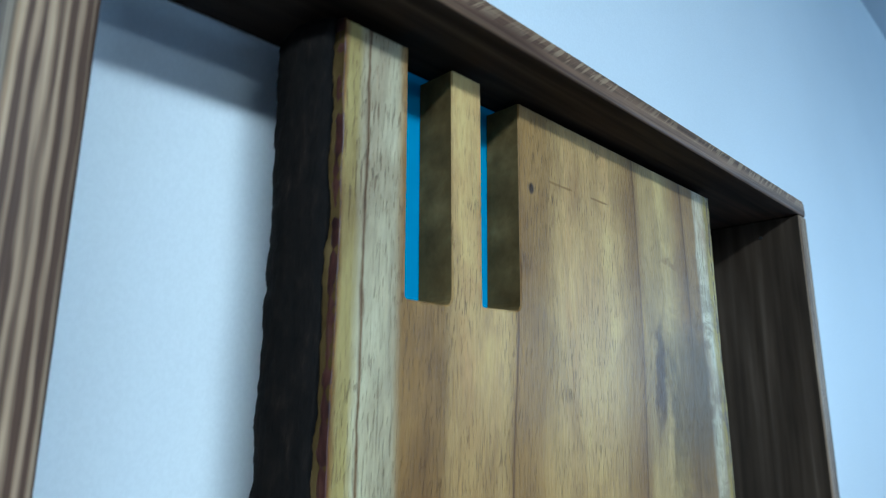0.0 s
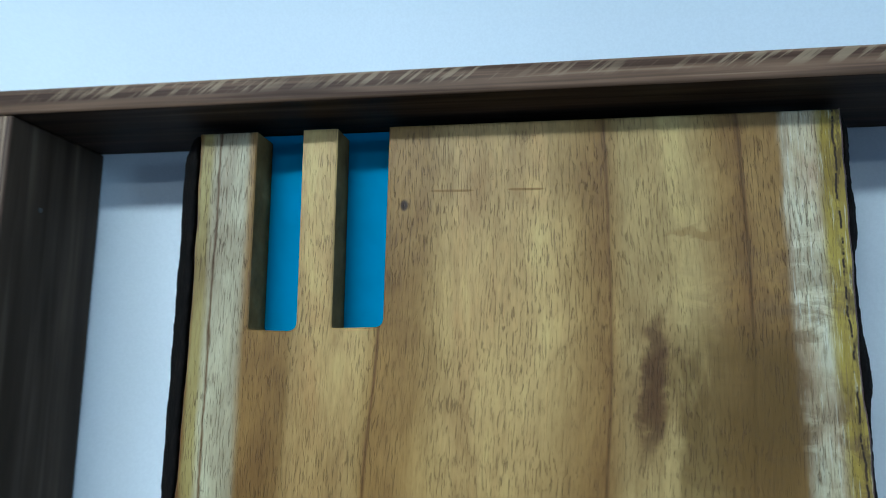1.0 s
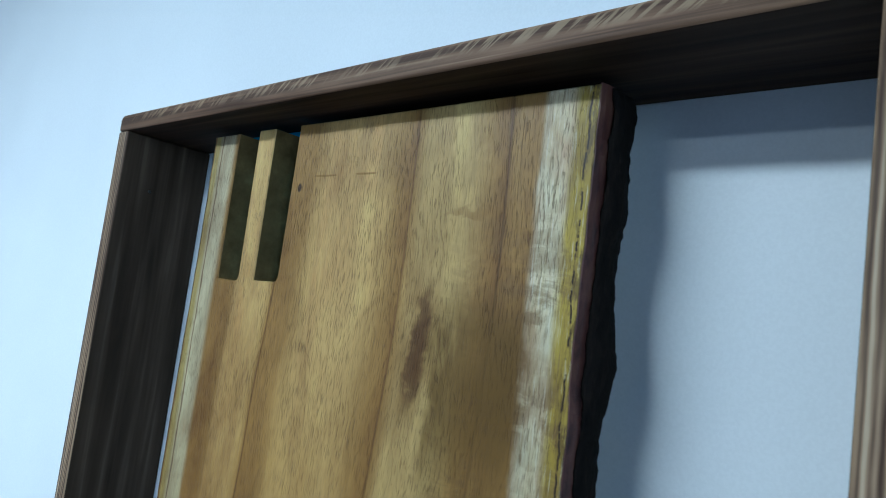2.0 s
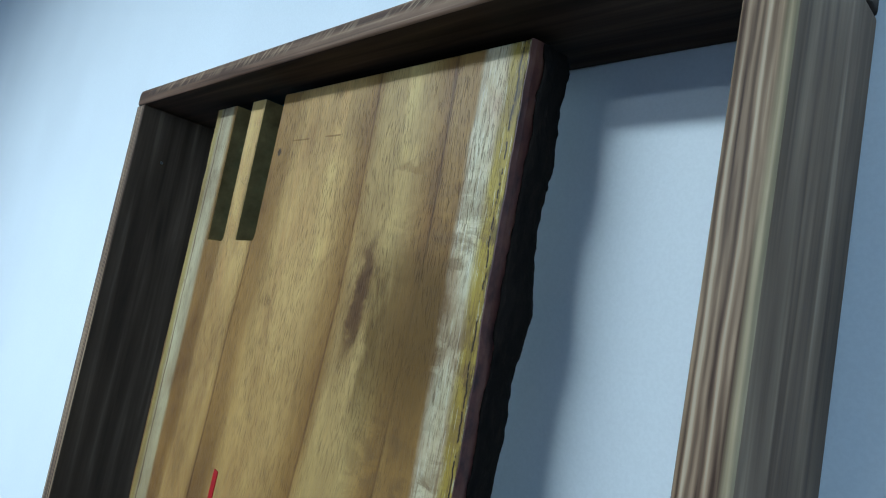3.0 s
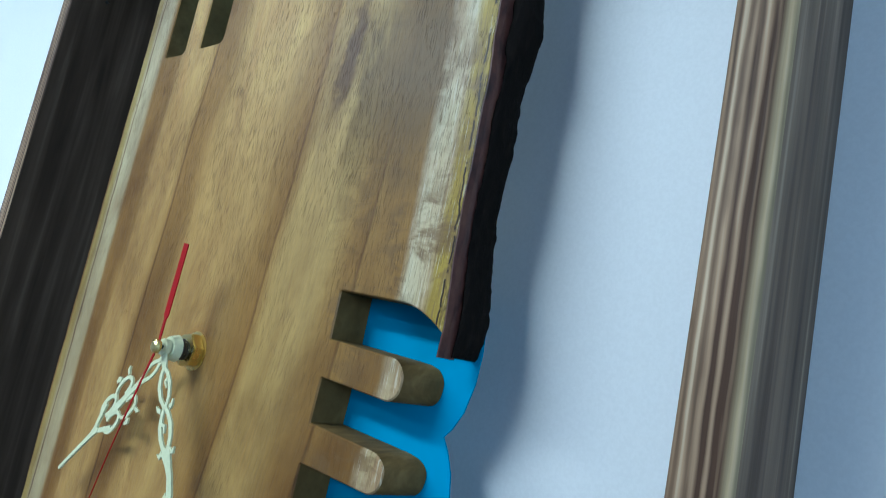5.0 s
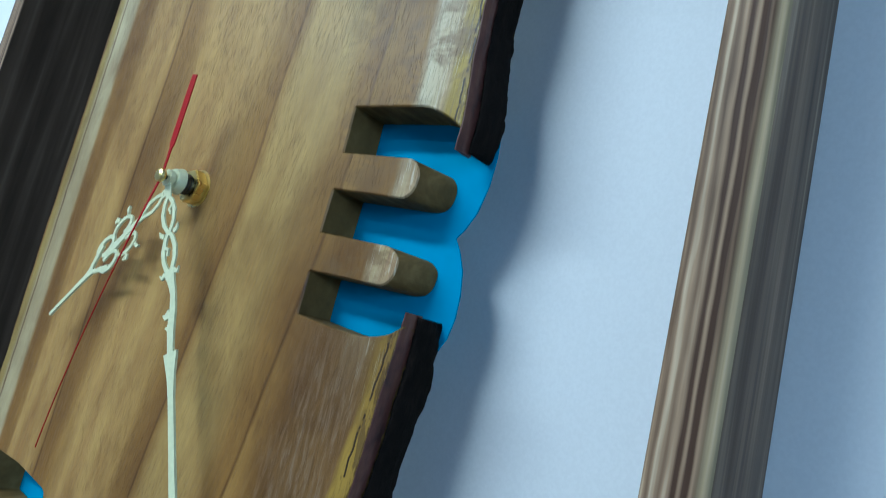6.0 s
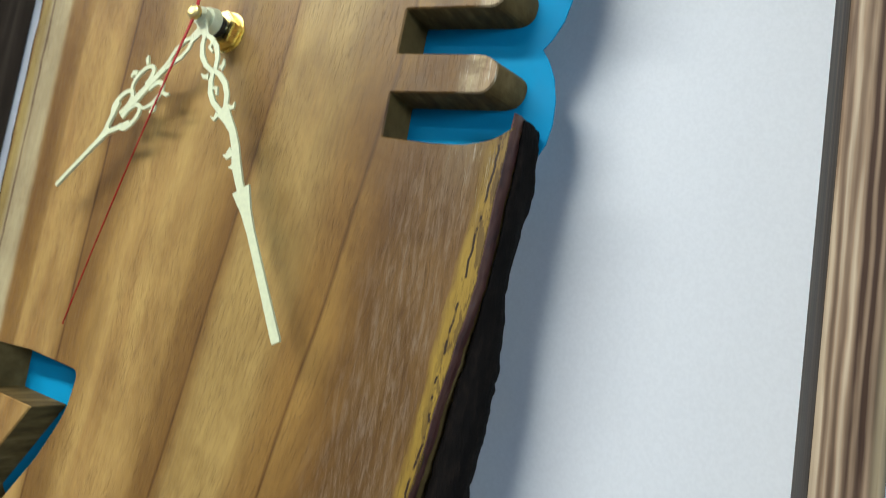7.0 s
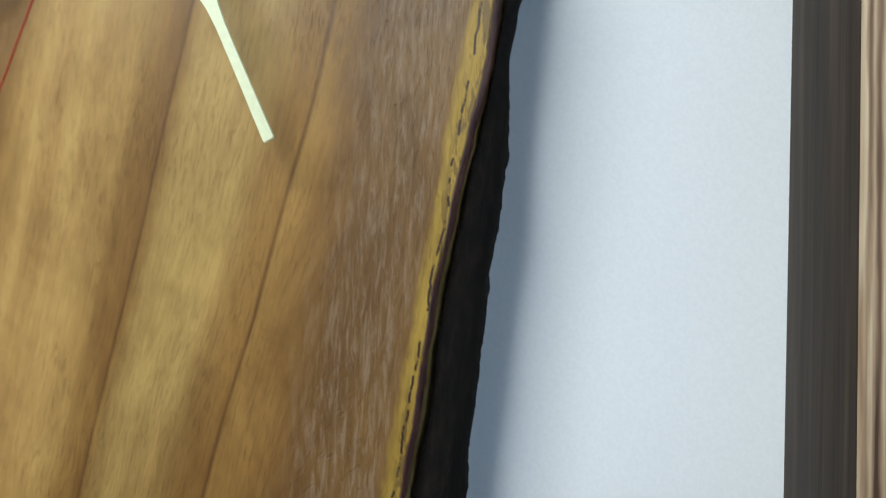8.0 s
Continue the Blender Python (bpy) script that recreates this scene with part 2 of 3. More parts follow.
    height = n.math("SUBTRACT", n.math("MULTIPLY", fibre, 0.5), pores)
    n.bump(height, 0.9, 0.0006)
    n.bsdf.inputs["Coat Weight"].default_value, n.bsdf.inputs["Coat Roughness"].default_value = 0.08, 0.30
    return n.done(col, n.range(fibre, 0.3, 0.7, 0.42, 0.58), 0.0, 0.22)


def frame_wood(name, along, dark, pale, streak, rough=0.55, lines_at=0.0, slant=0.0, coarse=330.0):
    """Stained softwood: dark and pale growth lines along one axis. lines_at: the spacing of bold lines on an edge;
    slant: highlights painted as short slanting strokes.
    """
    n = Nodes(name)
    stretch = [coarse, coarse, coarse]
    stretch[along] = 6.0
    lines = n.noise(n.scaled(n.place, tuple(stretch)), 1.0, 2, 0.5, 0.35)
    fine = n.noise(n.scaled(n.place, tuple(4 * v for v in stretch)), 1.0, 3)
    wide = [38.0, 38.0, 38.0]
    wide[along] = 9.0
    patch = n.noise(n.scaled(n.place, tuple(wide)), 1.0, 4, 0.6)
    if lines_at:
        x, y, z = n.xyz(n.place)
        across = n.math("ADD", x if along == 2 else z, n.math("MULTIPLY", y, 0.6))
        slow = [240.0, 240.0, 240.0]
        slow[along] = 24.0
        push = n.math("MULTIPLY", n.noise(n.scaled(n.place, tuple(slow)), 1.0, 3), 6.5)
        bold = n.math("SINE", n.math("ADD", n.math("MULTIPLY", across, 2 * math.pi / lines_at), push))
        lines = n.math("ADD", n.math("MULTIPLY", lines, 0.85), n.range(bold, -1, 1, -0.07, 0.17, False))
    col = n.ramp(lines, [(0.34, dark), (0.47, tuple(0.55 * a + 0.45 * b for a, b in zip(dark, pale))), (0.60, pale), (0.72, streak)])
    if lines_at:
        col = n.mix(n.range(x, 0.3388, 0.3406, 0.0, 0.6), col, (0.42, 0.34, 0.20))
    col = n.mix(0.7, col, n.ramp(patch, [(0.3, (0.27, 0.26, 0.25)), (0.64, (0.58, 0.57, 0.56))]), "OVERLAY")
    col = n.mix(0.3, col, n.ramp(fine, [(0.3, (0.28, 0.28, 0.28)), (0.7, (0.64, 0.64, 0.64))]), "OVERLAY")
    if slant:
        x, y, z = n.xyz(n.place)
        strokes = n.noise(n.vec(n.math("MULTIPLY", n.math("SUBTRACT", x, n.math("MULTIPLY", z, 1.3)), 300), 0.0, n.math("MULTIPLY", z, 60)), 1.0, 2)
        some = n.noise(n.scaled(n.place, (11, 11, 11)), 1.0, 2)
        strokes = n.math("MULTIPLY", n.range(strokes, 0.48, 0.58), n.range(some, 0.36, 0.50, 0.15, slant))
        strokes = n.math("MULTIPLY", strokes, n.range(z, 1.9895, 1.9930))
        col = n.mix(strokes, col, streak)
    n.bump(n.math("ADD", lines, n.math("MULTIPLY", fine, 0.4)), 0.4, 0.0007)
    return n.done(col, rough, 0.0, 0.12)


def cut_wood():
    """Sawn inner faces of the cut-outs, a deeper brown than the board's front."""
    n = Nodes("cut_wood")
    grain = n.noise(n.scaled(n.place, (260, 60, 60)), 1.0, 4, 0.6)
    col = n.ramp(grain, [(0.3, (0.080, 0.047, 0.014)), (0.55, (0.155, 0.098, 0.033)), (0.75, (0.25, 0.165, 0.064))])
    n.bump(grain, 0.3, 0.0005)
    return n.done(col, 0.7, 0.0, 0.15)


def bark_stuff():
    n = Nodes("bark")
    rough = n.noise(n.scaled(n.place, (420, 420, 130)), 1.0, 5, 0.65)
    col = n.ramp(rough, [(0.3, (0.003, 0.0026, 0.0022)), (0.54, (0.0075, 0.0055, 0.0044)), (0.68, (0.014, 0.0095, 0.007)), (0.82, (0.045, 0.031, 0.024))])
    n.bump(rough, 0.8, 0.0012)
    return n.done(col, 0.85, 0.0, 0.1)


def cambium_stuff():
    n = Nodes("cambium")
    tone = n.noise(n.scaled(n.place, (200, 200, 90)), 1.0, 4, 0.6)
    col = n.ramp(tone, [(0.32, (0.028, 0.010, 0.009)), (0.52, (0.090, 0.030, 0.022)), (0.66, (0.12, 0.050, 0.030)), (0.78, (0.085, 0.055, 0.085))])
    n.bump(tone, 0.5, 0.0006)
    return n.done(col, 0.5)


def plain(name, colour, rough, metal=0.0, wear=0.08, scale=500.0, specular=0.5):
    n = Nodes(name)
    tone = n.noise(n.place, scale, 3)
    shade = n.range(tone, 0.3, 0.7, 1 - wear, 1 + wear)
    col = n.mix(1.0, colour, n.vec(shade, shade, shade), "MULTIPLY")
    return n.done(col, n.range(tone, 0.3, 0.7, rough * 0.85, rough * 1.15), metal, specular)


WALL_PAINT = paint("wall_paint", (0.80, 0.81, 0.82), 0.55)
# room around the clock, mostly unseen: paint darkened and blued to tone bounced fill
BOUNCE_PAINT = paint("bounce_paint", (0.34, 0.39, 0.50), 0.7)
CEILING_PAINT = paint("ceiling_paint", (0.58, 0.62, 0.68), 0.8)
FLOOR_TILE = paint("floor_tile", (0.22, 0.20, 0.18), 0.35, 0.15, 60)
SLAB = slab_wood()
CUT = cut_wood()
BARK = bark_stuff()
CAMBIUM = cambium_stuff()
# inner faces: the box's inside shade put into darker copies of the boards
FRAME_IN_Z = frame_wood("shaded_board_upright", 2, (0.032, 0.021, 0.013), (0.060, 0.041, 0.027), (0.092, 0.066, 0.045), 0.6, coarse=130.0)
FRAME_IN_X = frame_wood("shaded_board_level", 0, (0.015, 0.009, 0.006), (0.046, 0.028, 0.018), (0.070, 0.045, 0.029), 0.6, coarse=130.0)
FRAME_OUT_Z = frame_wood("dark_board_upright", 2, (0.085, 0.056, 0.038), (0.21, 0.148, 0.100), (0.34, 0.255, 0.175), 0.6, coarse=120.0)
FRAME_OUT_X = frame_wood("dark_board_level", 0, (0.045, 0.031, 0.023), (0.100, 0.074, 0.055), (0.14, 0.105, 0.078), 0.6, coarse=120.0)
FRAME_FACE_Z = frame_wood("striped_edge_upright", 2, (0.075, 0.042, 0.027), (0.37, 0.25, 0.155), (0.54, 0.42, 0.28), 0.5, 0.0024)
FRAME_FACE_X = frame_wood("striped_edge_level", 0, (0.080, 0.043, 0.026), (0.22, 0.130, 0.078), (0.40, 0.28, 0.17), 0.5, 0.0, 0.6)
BLUE = plain("blue_acrylic", (0.0, 0.24, 0.43), 0.6, 0.0, 0.03, 80, 0.1)
BRASS = plain("brass", (0.90, 0.70, 0.27), 0.28, 1.0, 0.03, 60.0)
STEEL = plain("dark_steel", (0.10, 0.10, 0.10), 0.4, 1.0)
CREAM = plain("cream_lacquer", (0.64, 0.64, 0.40), 0.42, 0.0, 0.05)
RED = plain("red_lacquer", (0.36, 0.008, 0.010), 0.5, 0.0, 0.08, 500.0, 0.15)
WHITE_PLASTIC = plain("white_plastic", (0.75, 0.75, 0.75), 0.4)
DIFFUSER = plain("diffuser", (0.8, 0.8, 0.8), 0.6)
GLASS = Nodes("window_glass")
GLASS.bsdf.inputs["Transmission Weight"].default_value = 1.0
GLASS = GLASS.done((0.95, 0.97, 0.97), 0.02)


# ---- mesh helpers ----
def part(name, bm, material, parent=None, label=""):
    """Links a bmesh as one mesh object under a thing or part."""
    data = bpy.data.meshes.new(name)
    bmesh.ops.recalc_face_normals(bm, faces=bm.faces)
    bm.to_mesh(data)
    bm.free()
    for m in material if isinstance(material, (list, tuple)) else [material]:
        data.materials.append(m)
    ob = new(name, data)
    ob.parent = parent
    if label:
        tagged(ob, label)
    return ob


def box(bm, x0, x1, y0, y1, z0, z1, bevel=0.0, segments=2):
    made = bmesh.ops.create_cube(bm, size=1.0)["verts"]
    for v in made:
        v.co = Vector((x0 + (v.co.x + 0.5) * (x1 - x0), y0 + (v.co.y + 0.5) * (y1 - y0), z0 + (v.co.z + 0.5) * (z1 - z0)))
    if bevel:
        edges = list({e for v in made for e in v.link_edges})
        bmesh.ops.bevel(bm, geom=edges, offset=bevel, segments=segments, affect="EDGES", profile=0.5)
    return bm


def tube(bm, cx, cz, y0, y1, r0, r1=None, sides=32, turn=0.0):
    """A closed round or many-sided bar along y."""
    r1 = r0 if r1 is None else r1
    rings = [[bm.verts.new((cx + r * math.cos(turn + 2 * math.pi * k / sides), y, cz + r * math.sin(turn + 2 * math.pi * k / sides))) for k in range(sides)]
             for y, r in ((y0, r0), (y1, r1))]
    for k in range(sides):
        bm.faces.new((rings[0][k], rings[0][k - 1], rings[1][k - 1], rings[1][k]))
    bm.faces.new(rings[0])
    bm.faces.new(rings[1][::-1])
    return bm


def ribbon(bm, points, widths, y0, y1):
    """A flat bar of changing width along points (x, z), between two depths; y may be given per point as a third value."""
    rows = []
    for k, p in enumerate(points):
        a, b = points[max(k - 1, 0)], points[min(k + 1, len(points) - 1)]
        d = Vector((b[0] - a[0], b[1] - a[1])).normalized()
        side = Vector((-d.y, d.x)) * widths[k] / 2
        shift = p[2] if len(p) > 2 else 0.0
        rows.append([bm.verts.new((p[0] + s * side.x, y + shift, p[1] + s * side.y)) for s, y in ((1, y0), (1, y1), (-1, y1), (-1, y0))])
    for a, b in zip(rows, rows[1:]):
        for k in range(4):
            bm.faces.new((a[k], a[k - 3], b[k - 3], b[k]))
    bm.faces.new(rows[0])
    bm.faces.new(rows[-1][::-1])
    return bm


def curl(cx, cz, radius, a0, a1, steps=14, squeeze=1.0):
    return [(cx + radius * math.cos(radians(a0 + (a1 - a0) * k / steps)), cz + squeeze * radius * math.sin(radians(a0 + (a1 - a0) * k / steps))) for k in range(steps + 1)]


def along(table, z):
    """The value at z from rows of (z, value) that fall in z."""
    zs, vs = zip(*sorted(table))
    return float(np.interp(z, zs, vs))


# ---- the room ----
Z0 = 1.6
WALL_Y = -0.005
ROOM = (-2.4, 2.8, -3.2)


def window(name, x, out, y0, y1, z0, z1):
    """A two-light window in a side wall whose inner face is at x; out is the way outdoors."""
    ob = tagged(new(name), "white framed window with clear glass", "window", kind="structure")
    xa, xb = sorted((x + out * 0.05, x + out * 0.10))
    mid = (y0 + y1) / 2
    bm = bmesh.new()
    for a, b, c, d in ((y0, y0 + 0.05, z0, z1), (y1 - 0.05, y1, z0, z1), (y0 + 0.05, y1 - 0.05, z0, z0 + 0.05), (y0 + 0.05, y1 - 0.05, z1 - 0.05, z1), (mid - 0.02, mid + 0.02, z0 + 0.05, z1 - 0.05)):
        box(bm, xa, xb, a, b, c, d)
    part("window_frame", bm, WHITE_PLASTIC, ob)
    for a, b in ((y0 + 0.05, mid - 0.02), (mid + 0.02, y1 - 0.05)):
        pane = part("pane", box(bmesh.new(), xa + 0.022, xa + 0.028, a, b, z0 + 0.05, z1 - 0.05), GLASS, ob)
        pane.visible_shadow = False


def room():
    x0, x1, y0 = ROOM
    part("wall_north", box(bmesh.new(), x0 - 0.12, x1 + 0.12, WALL_Y, WALL_Y + 0.12, 0, CEILING), WALL_PAINT)
    part("wall_south", box(bmesh.new(), x0 - 0.12, x1 + 0.12, y0 - 0.12, y0, 0, CEILING), BOUNCE_PAINT)
    part("wall_west", box(bmesh.new(), x0 - 0.12, x0, y0, WALL_Y, 0, CEILING), BOUNCE_PAINT)
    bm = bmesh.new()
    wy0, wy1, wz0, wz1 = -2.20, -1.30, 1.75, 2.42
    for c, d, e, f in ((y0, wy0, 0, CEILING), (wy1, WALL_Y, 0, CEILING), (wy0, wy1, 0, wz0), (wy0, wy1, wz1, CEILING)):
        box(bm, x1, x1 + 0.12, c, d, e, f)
    part("wall_east", bm, BOUNCE_PAINT)
    window("window_1", x1, 1, wy0, wy1, wz0, wz1)
    part("floor", box(bmesh.new(), x0 - 0.12, x1 + 0.12, y0 - 0.12, WALL_Y + 0.12, -0.1, 0), FLOOR_TILE)
    part("ceiling", box(bmesh.new(), x0 - 0.12, x1 + 0.12, y0 - 0.12, WALL_Y + 0.12, CEILING, CEILING + 0.1), CEILING_PAINT)
    for name in ("wall_north", "wall_west", "wall_east", "wall_south", "floor", "ceiling"):
        tagged(bpy.data.objects[name], "smooth white painted wall behind the clock" if "north" in name else "plain unseen room wall, blue to tint the bounced light" if "wall" in name else "plain smooth room " + name, name.split("_")[0], kind="structure")
    for px, py, half, deep, watts in PANELS:
        lamp = tagged(new("ceiling_light"), "long white ceiling light panel, switched on", "ceiling light", "ceiling lights")
        bm = bmesh.new()
        hx, hy = half + 0.02, deep + 0.02
        rx, ry = hx + 0.02, hy + 0.02
        for a, b, c, d in ((px - rx, px + rx, py - ry, py - hy), (px - rx, px + rx, py + hy, py + ry), (px - rx, px - hx, py - hy, py + hy), (px + hx, px + rx, py - hy, py + hy)):
            box(bm, a, b, c, d, CEILING - 0.045, CEILING)
        part("frame", bm, WHITE_PLASTIC, lamp)
        part("diffuser", box(bmesh.new(), px - hx, px + hx, py - hy, py + hy, CEILING - 0.04, CEILING - 0.002), DIFFUSER, lamp)


room()

# ---- the clock ----
CLOCK = tagged(new("wall_clock"), "wall clock with live-edge wood slab in dark box frame", "wall clock")
CLOCK.location = (0, 0, 0)
FX0, FX1, FZ0, FZ1 = -0.0925, 0.3285, Z0 - 0.0965, Z0 + 0.3857
FRONT, BOARD = -0.0655, 0.0140


def rail(name, x0, x1, z0, z1, materials, level, label):
    """One board of the box frame: eased edges, front edge striped, outer sides dark, inner sides with shade in their
    colour.
    """
    bm = box(bmesh.new(), x0, x1, FRONT, WALL_Y, z0, z1)
    if level:
        outer = z1 if z0 > Z0 + 0.1 else z0
        ends = [e for e in bm.edges if all(abs(v.co.z - outer) < 1e-5 for v in e.verts) and abs(e.verts[0].co.x - e.verts[1].co.x) < 1e-5]
        bmesh.ops.bevel(bm, geom=ends, offset=0.0045, segments=5, affect="EDGES", profile=0.5)
    bm.normal_update()
    sharp = [e for e in bm.edges if e.calc_face_angle(0) > 0.6]
    bmesh.ops.bevel(bm, geom=sharp, offset=0.0016, segments=3, affect="EDGES", profile=0.5)
    for f in bm.faces:
        f.normal_update()
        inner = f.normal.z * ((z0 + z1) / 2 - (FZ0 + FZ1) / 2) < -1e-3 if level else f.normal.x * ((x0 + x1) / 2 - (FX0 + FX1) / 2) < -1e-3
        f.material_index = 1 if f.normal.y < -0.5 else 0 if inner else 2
        f.smooth = True
    ob = part(name, bm, materials, CLOCK, label)
    return ob


def box_frame():
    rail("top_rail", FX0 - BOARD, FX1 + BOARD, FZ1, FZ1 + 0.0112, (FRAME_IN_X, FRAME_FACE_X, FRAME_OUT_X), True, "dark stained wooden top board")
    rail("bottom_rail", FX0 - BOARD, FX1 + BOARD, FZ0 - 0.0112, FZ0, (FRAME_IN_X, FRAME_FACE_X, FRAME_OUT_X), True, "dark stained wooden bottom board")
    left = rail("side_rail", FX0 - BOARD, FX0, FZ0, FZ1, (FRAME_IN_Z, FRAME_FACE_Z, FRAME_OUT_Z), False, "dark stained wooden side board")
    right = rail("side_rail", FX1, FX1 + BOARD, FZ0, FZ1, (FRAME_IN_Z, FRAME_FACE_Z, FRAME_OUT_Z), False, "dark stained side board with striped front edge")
    nail(left, FX0, 1, -0.0445, Z0 + 0.3485)
    nail(right, FX1, -1, -0.0404, Z0 + 0.3738)


def nail(parent, x, way, y, z):
    """A small punched nail head on the inner face of a side board."""
    bm = bmesh.new()
    made = bmesh.ops.create_cone(bm, cap_ends=True, segments=14, radius1=0.0013, radius2=0.0010, depth=0.0008)["verts"]
    bmesh.ops.transform(bm, matrix=pose(x, y, z, 0, 90 * way, 0), verts=made)
    part("nail_head", bm, STEEL, parent, "small dark nail head")


SLAB_FRONT, SLAB_BACK = -0.043, -0.0262
RIGHT = [(0.386, 0.2422), (0.345, 0.2420), (0.312, 0.2420), (0.281, 0.2420), (0.257, 0.2432), (0.228, 0.2435), (0.209, 0.2432), (0.171, 0.2455),
         (0.105, 0.2410), (0.086, 0.2390), (0.055, 0.2368), (0.034, 0.2325), (0.006, 0.2275), (-0.016, 0.2240), (-0.047, 0.2210), (-0.097, 0.2160)]
RIGHT_BACK = [(0.386, 0.2478), (0.345, 0.2490), (0.335, 0.2490), (0.324, 0.2468), (0.300, 0.2485), (0.281, 0.2500), (0.260, 0.2480), (0.236, 0.2482), (0.213, 0.2462), (0.190, 0.2490), (0.177, 0.2510), (0.165, 0.2498),
              (0.106, 0.2450), (0.089, 0.2448), (0.058, 0.2412), (0.028, 0.2420), (0.0, 0.2395), (-0.038, 0.2360), (-0.097, 0.2330)]
LEFT = [(0.386, -0.0182), (0.340, -0.0178), (0.292, -0.0175), (0.229, -0.0190), (0.10, -0.0190), (0.0, -0.0165), (-0.097, -0.0130)]
LEFT_BACK = [(0.386, -0.0315), (0.33, -0.0312), (0.289, -0.0310), (0.224, -0.0320), (0.10, -0.032), (-0.097, -0.030)]


def wobble(z, seed, size=0.0006):
    return size * (noise.noise((z * 90, seed, 0.0)) + 0.3 * noise.noise((z * 300, seed, 5.0)))


def right_edge(z):
    return along(RIGHT, z) + wobble(z, 1.3)


def left_edge(z):
    return along(LEFT, z) + wobble(z, 7.7)


def eased(points, radius, steps=4):
    """Rounds the corners of an open line of (x, z, radius or None)."""
    out = []
    for k, p in enumerate(points):
        r = radius if len(p) < 3 else p[2]
        if k in (0, len(points) - 1) or not r:
            out.append((p[0], p[1]))
            continue
        here = Vector(p[:2])
        a, b = (Vector(points[k - 1][:2]) - here), (Vector(points[k + 1][:2]) - here)
        r = min(r, 0.45 * a.length, 0.45 * b.length)
        s, e = here + a.normalized() * r, here + b.normalized() * r
        for j in range(steps + 1):
            w = j / steps
            q = s * (1 - w) ** 2 + here * 2 * w * (1 - w) + e * w * w
            out.append((q.x, q.y))
    return out


def slab_outline():
    """The board's front outline, clockwise from its top left corner: (x, z, lean), lean being how far the back reaches out at a live edge."""
    top = 0.3815
    line = [(left_edge(top), top), (0.008, top), (0.0085, 0.2962, 0.0015), (0.0295, 0.2958, 0.004), (0.0288, top), (0.0443, top), (0.0446, 0.2972, 0.0012), (0.0660, 0.2978, 0.0035), (0.0667, top)]
    out = [(x, z, 0.0) for x, z in eased(line, 0.0)]
    out += [(0.10, top, 0.0), (0.16, top, 0.0)]
    for z in np.linspace(top, 0.1735, 80):
        out.append((right_edge(z), float(z), 0.003))
    notch = [(0.2452, 0.1722), (0.2390, 0.1762, 0.004), (0.2300, 0.1800, 0.006), (0.1950, 0.1808, 0.0008), (0.1950, 0.1628, 0.0006), (0.2290, 0.1612, 0.004), (0.2333, 0.1565, 0.003), (0.2325, 0.1500, 0.003), (0.2290, 0.1468, 0.003),
             (0.1948, 0.1487, 0.0008), (0.1940, 0.1322, 0.0006), (0.2285, 0.1302, 0.004), (0.2335, 0.1262, 0.003), (0.2325, 0.1200, 0.003), (0.2290, 0.1167, 0.003),
             (0.1936, 0.1178, 0.0008), (0.1932, 0.1018, 0.0008), (0.2120, 0.0998, 0.004), (0.2260, 0.0993, 0.006), (0.2360, 0.1018, 0.004), (0.2412, 0.1056)]
    # the two tongues reach further out at the back than at the front
    out += [(x, z, 0.0045 * min(1.0, max(0.0, (x - 0.224) / 0.006)) if 0.113 < z < 0.1625 else 0.0) for x, z in eased(notch, 0.001)]
    for z in np.linspace(0.104, -0.0963, 80):
        out.append((right_edge(z), float(z), 0.003))
    for z in np.linspace(-0.0963, top, 120)[:-1]:
        out.append((left_edge(z), float(z), -0.003))
    return out


def cut_outline():
    """The closed cut on the nine o'clock side: a level bar with a slanting leg."""
    line = [(0.030, 0.0022), (0.0060, 0.0022, 0.001), (0.0060, -0.0185, 0.001), (0.0380, -0.0210, 0.0008), (0.0050, -0.0640, 0.001), (0.0180, -0.0780, 0.001), (0.0480, -0.0400, 0.0), (0.0605, -0.0190, 0.01), (0.0630, -0.0015, 0.004), (0.030, 0.0022)]
    return [(x, z, 0.0) for x, z in eased(line, 0.001)][:-1]


def slab():
    bm = bmesh.new()
    fronts, backs = [], []
    for loop in (slab_outline(), cut_outline()):
        count = len(loop)
        rings = [[], [], []]
        for k, (x, z, lean) in enumerate(loop):
            a, b = Vector(loop[k - 1][:2]), Vector(loop[(k + 1) % count][:2])
            d = (b - a).normalized()
            inward = Vector((d.y, -d.x))
            ease = 0.0005
            rings[0].append(bm.verts.new((x + inward.x * ease, SLAB_FRONT, Z0 + z + inward.y * ease)))
            rings[1].append(bm.verts.new((x, SLAB_FRONT + 0.0006, Z0 + z)))
            rings[2].append(bm.verts.new((x + lean, SLAB_BACK, Z0 + z)))
        for r, (a, b) in enumerate(zip(rings, rings[1:])):
            for k in range(count):
                f = bm.faces.new((a[k - 1], a[k], b[k], b[k - 1]))
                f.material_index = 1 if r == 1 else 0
        fronts += [bm.edges.get((rings[0][k - 1], rings[0][k])) for k in range(count)]
        backs += [bm.edges.get((rings[2][k - 1], rings[2][k])) for k in range(count)]
    bmesh.ops.triangle_fill(bm, use_beauty=True, use_dissolve=False, edges=fronts)
    bmesh.ops.triangle_fill(bm, use_beauty=True, use_dissolve=False, edges=backs)
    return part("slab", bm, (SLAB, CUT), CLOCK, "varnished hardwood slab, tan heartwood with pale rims")


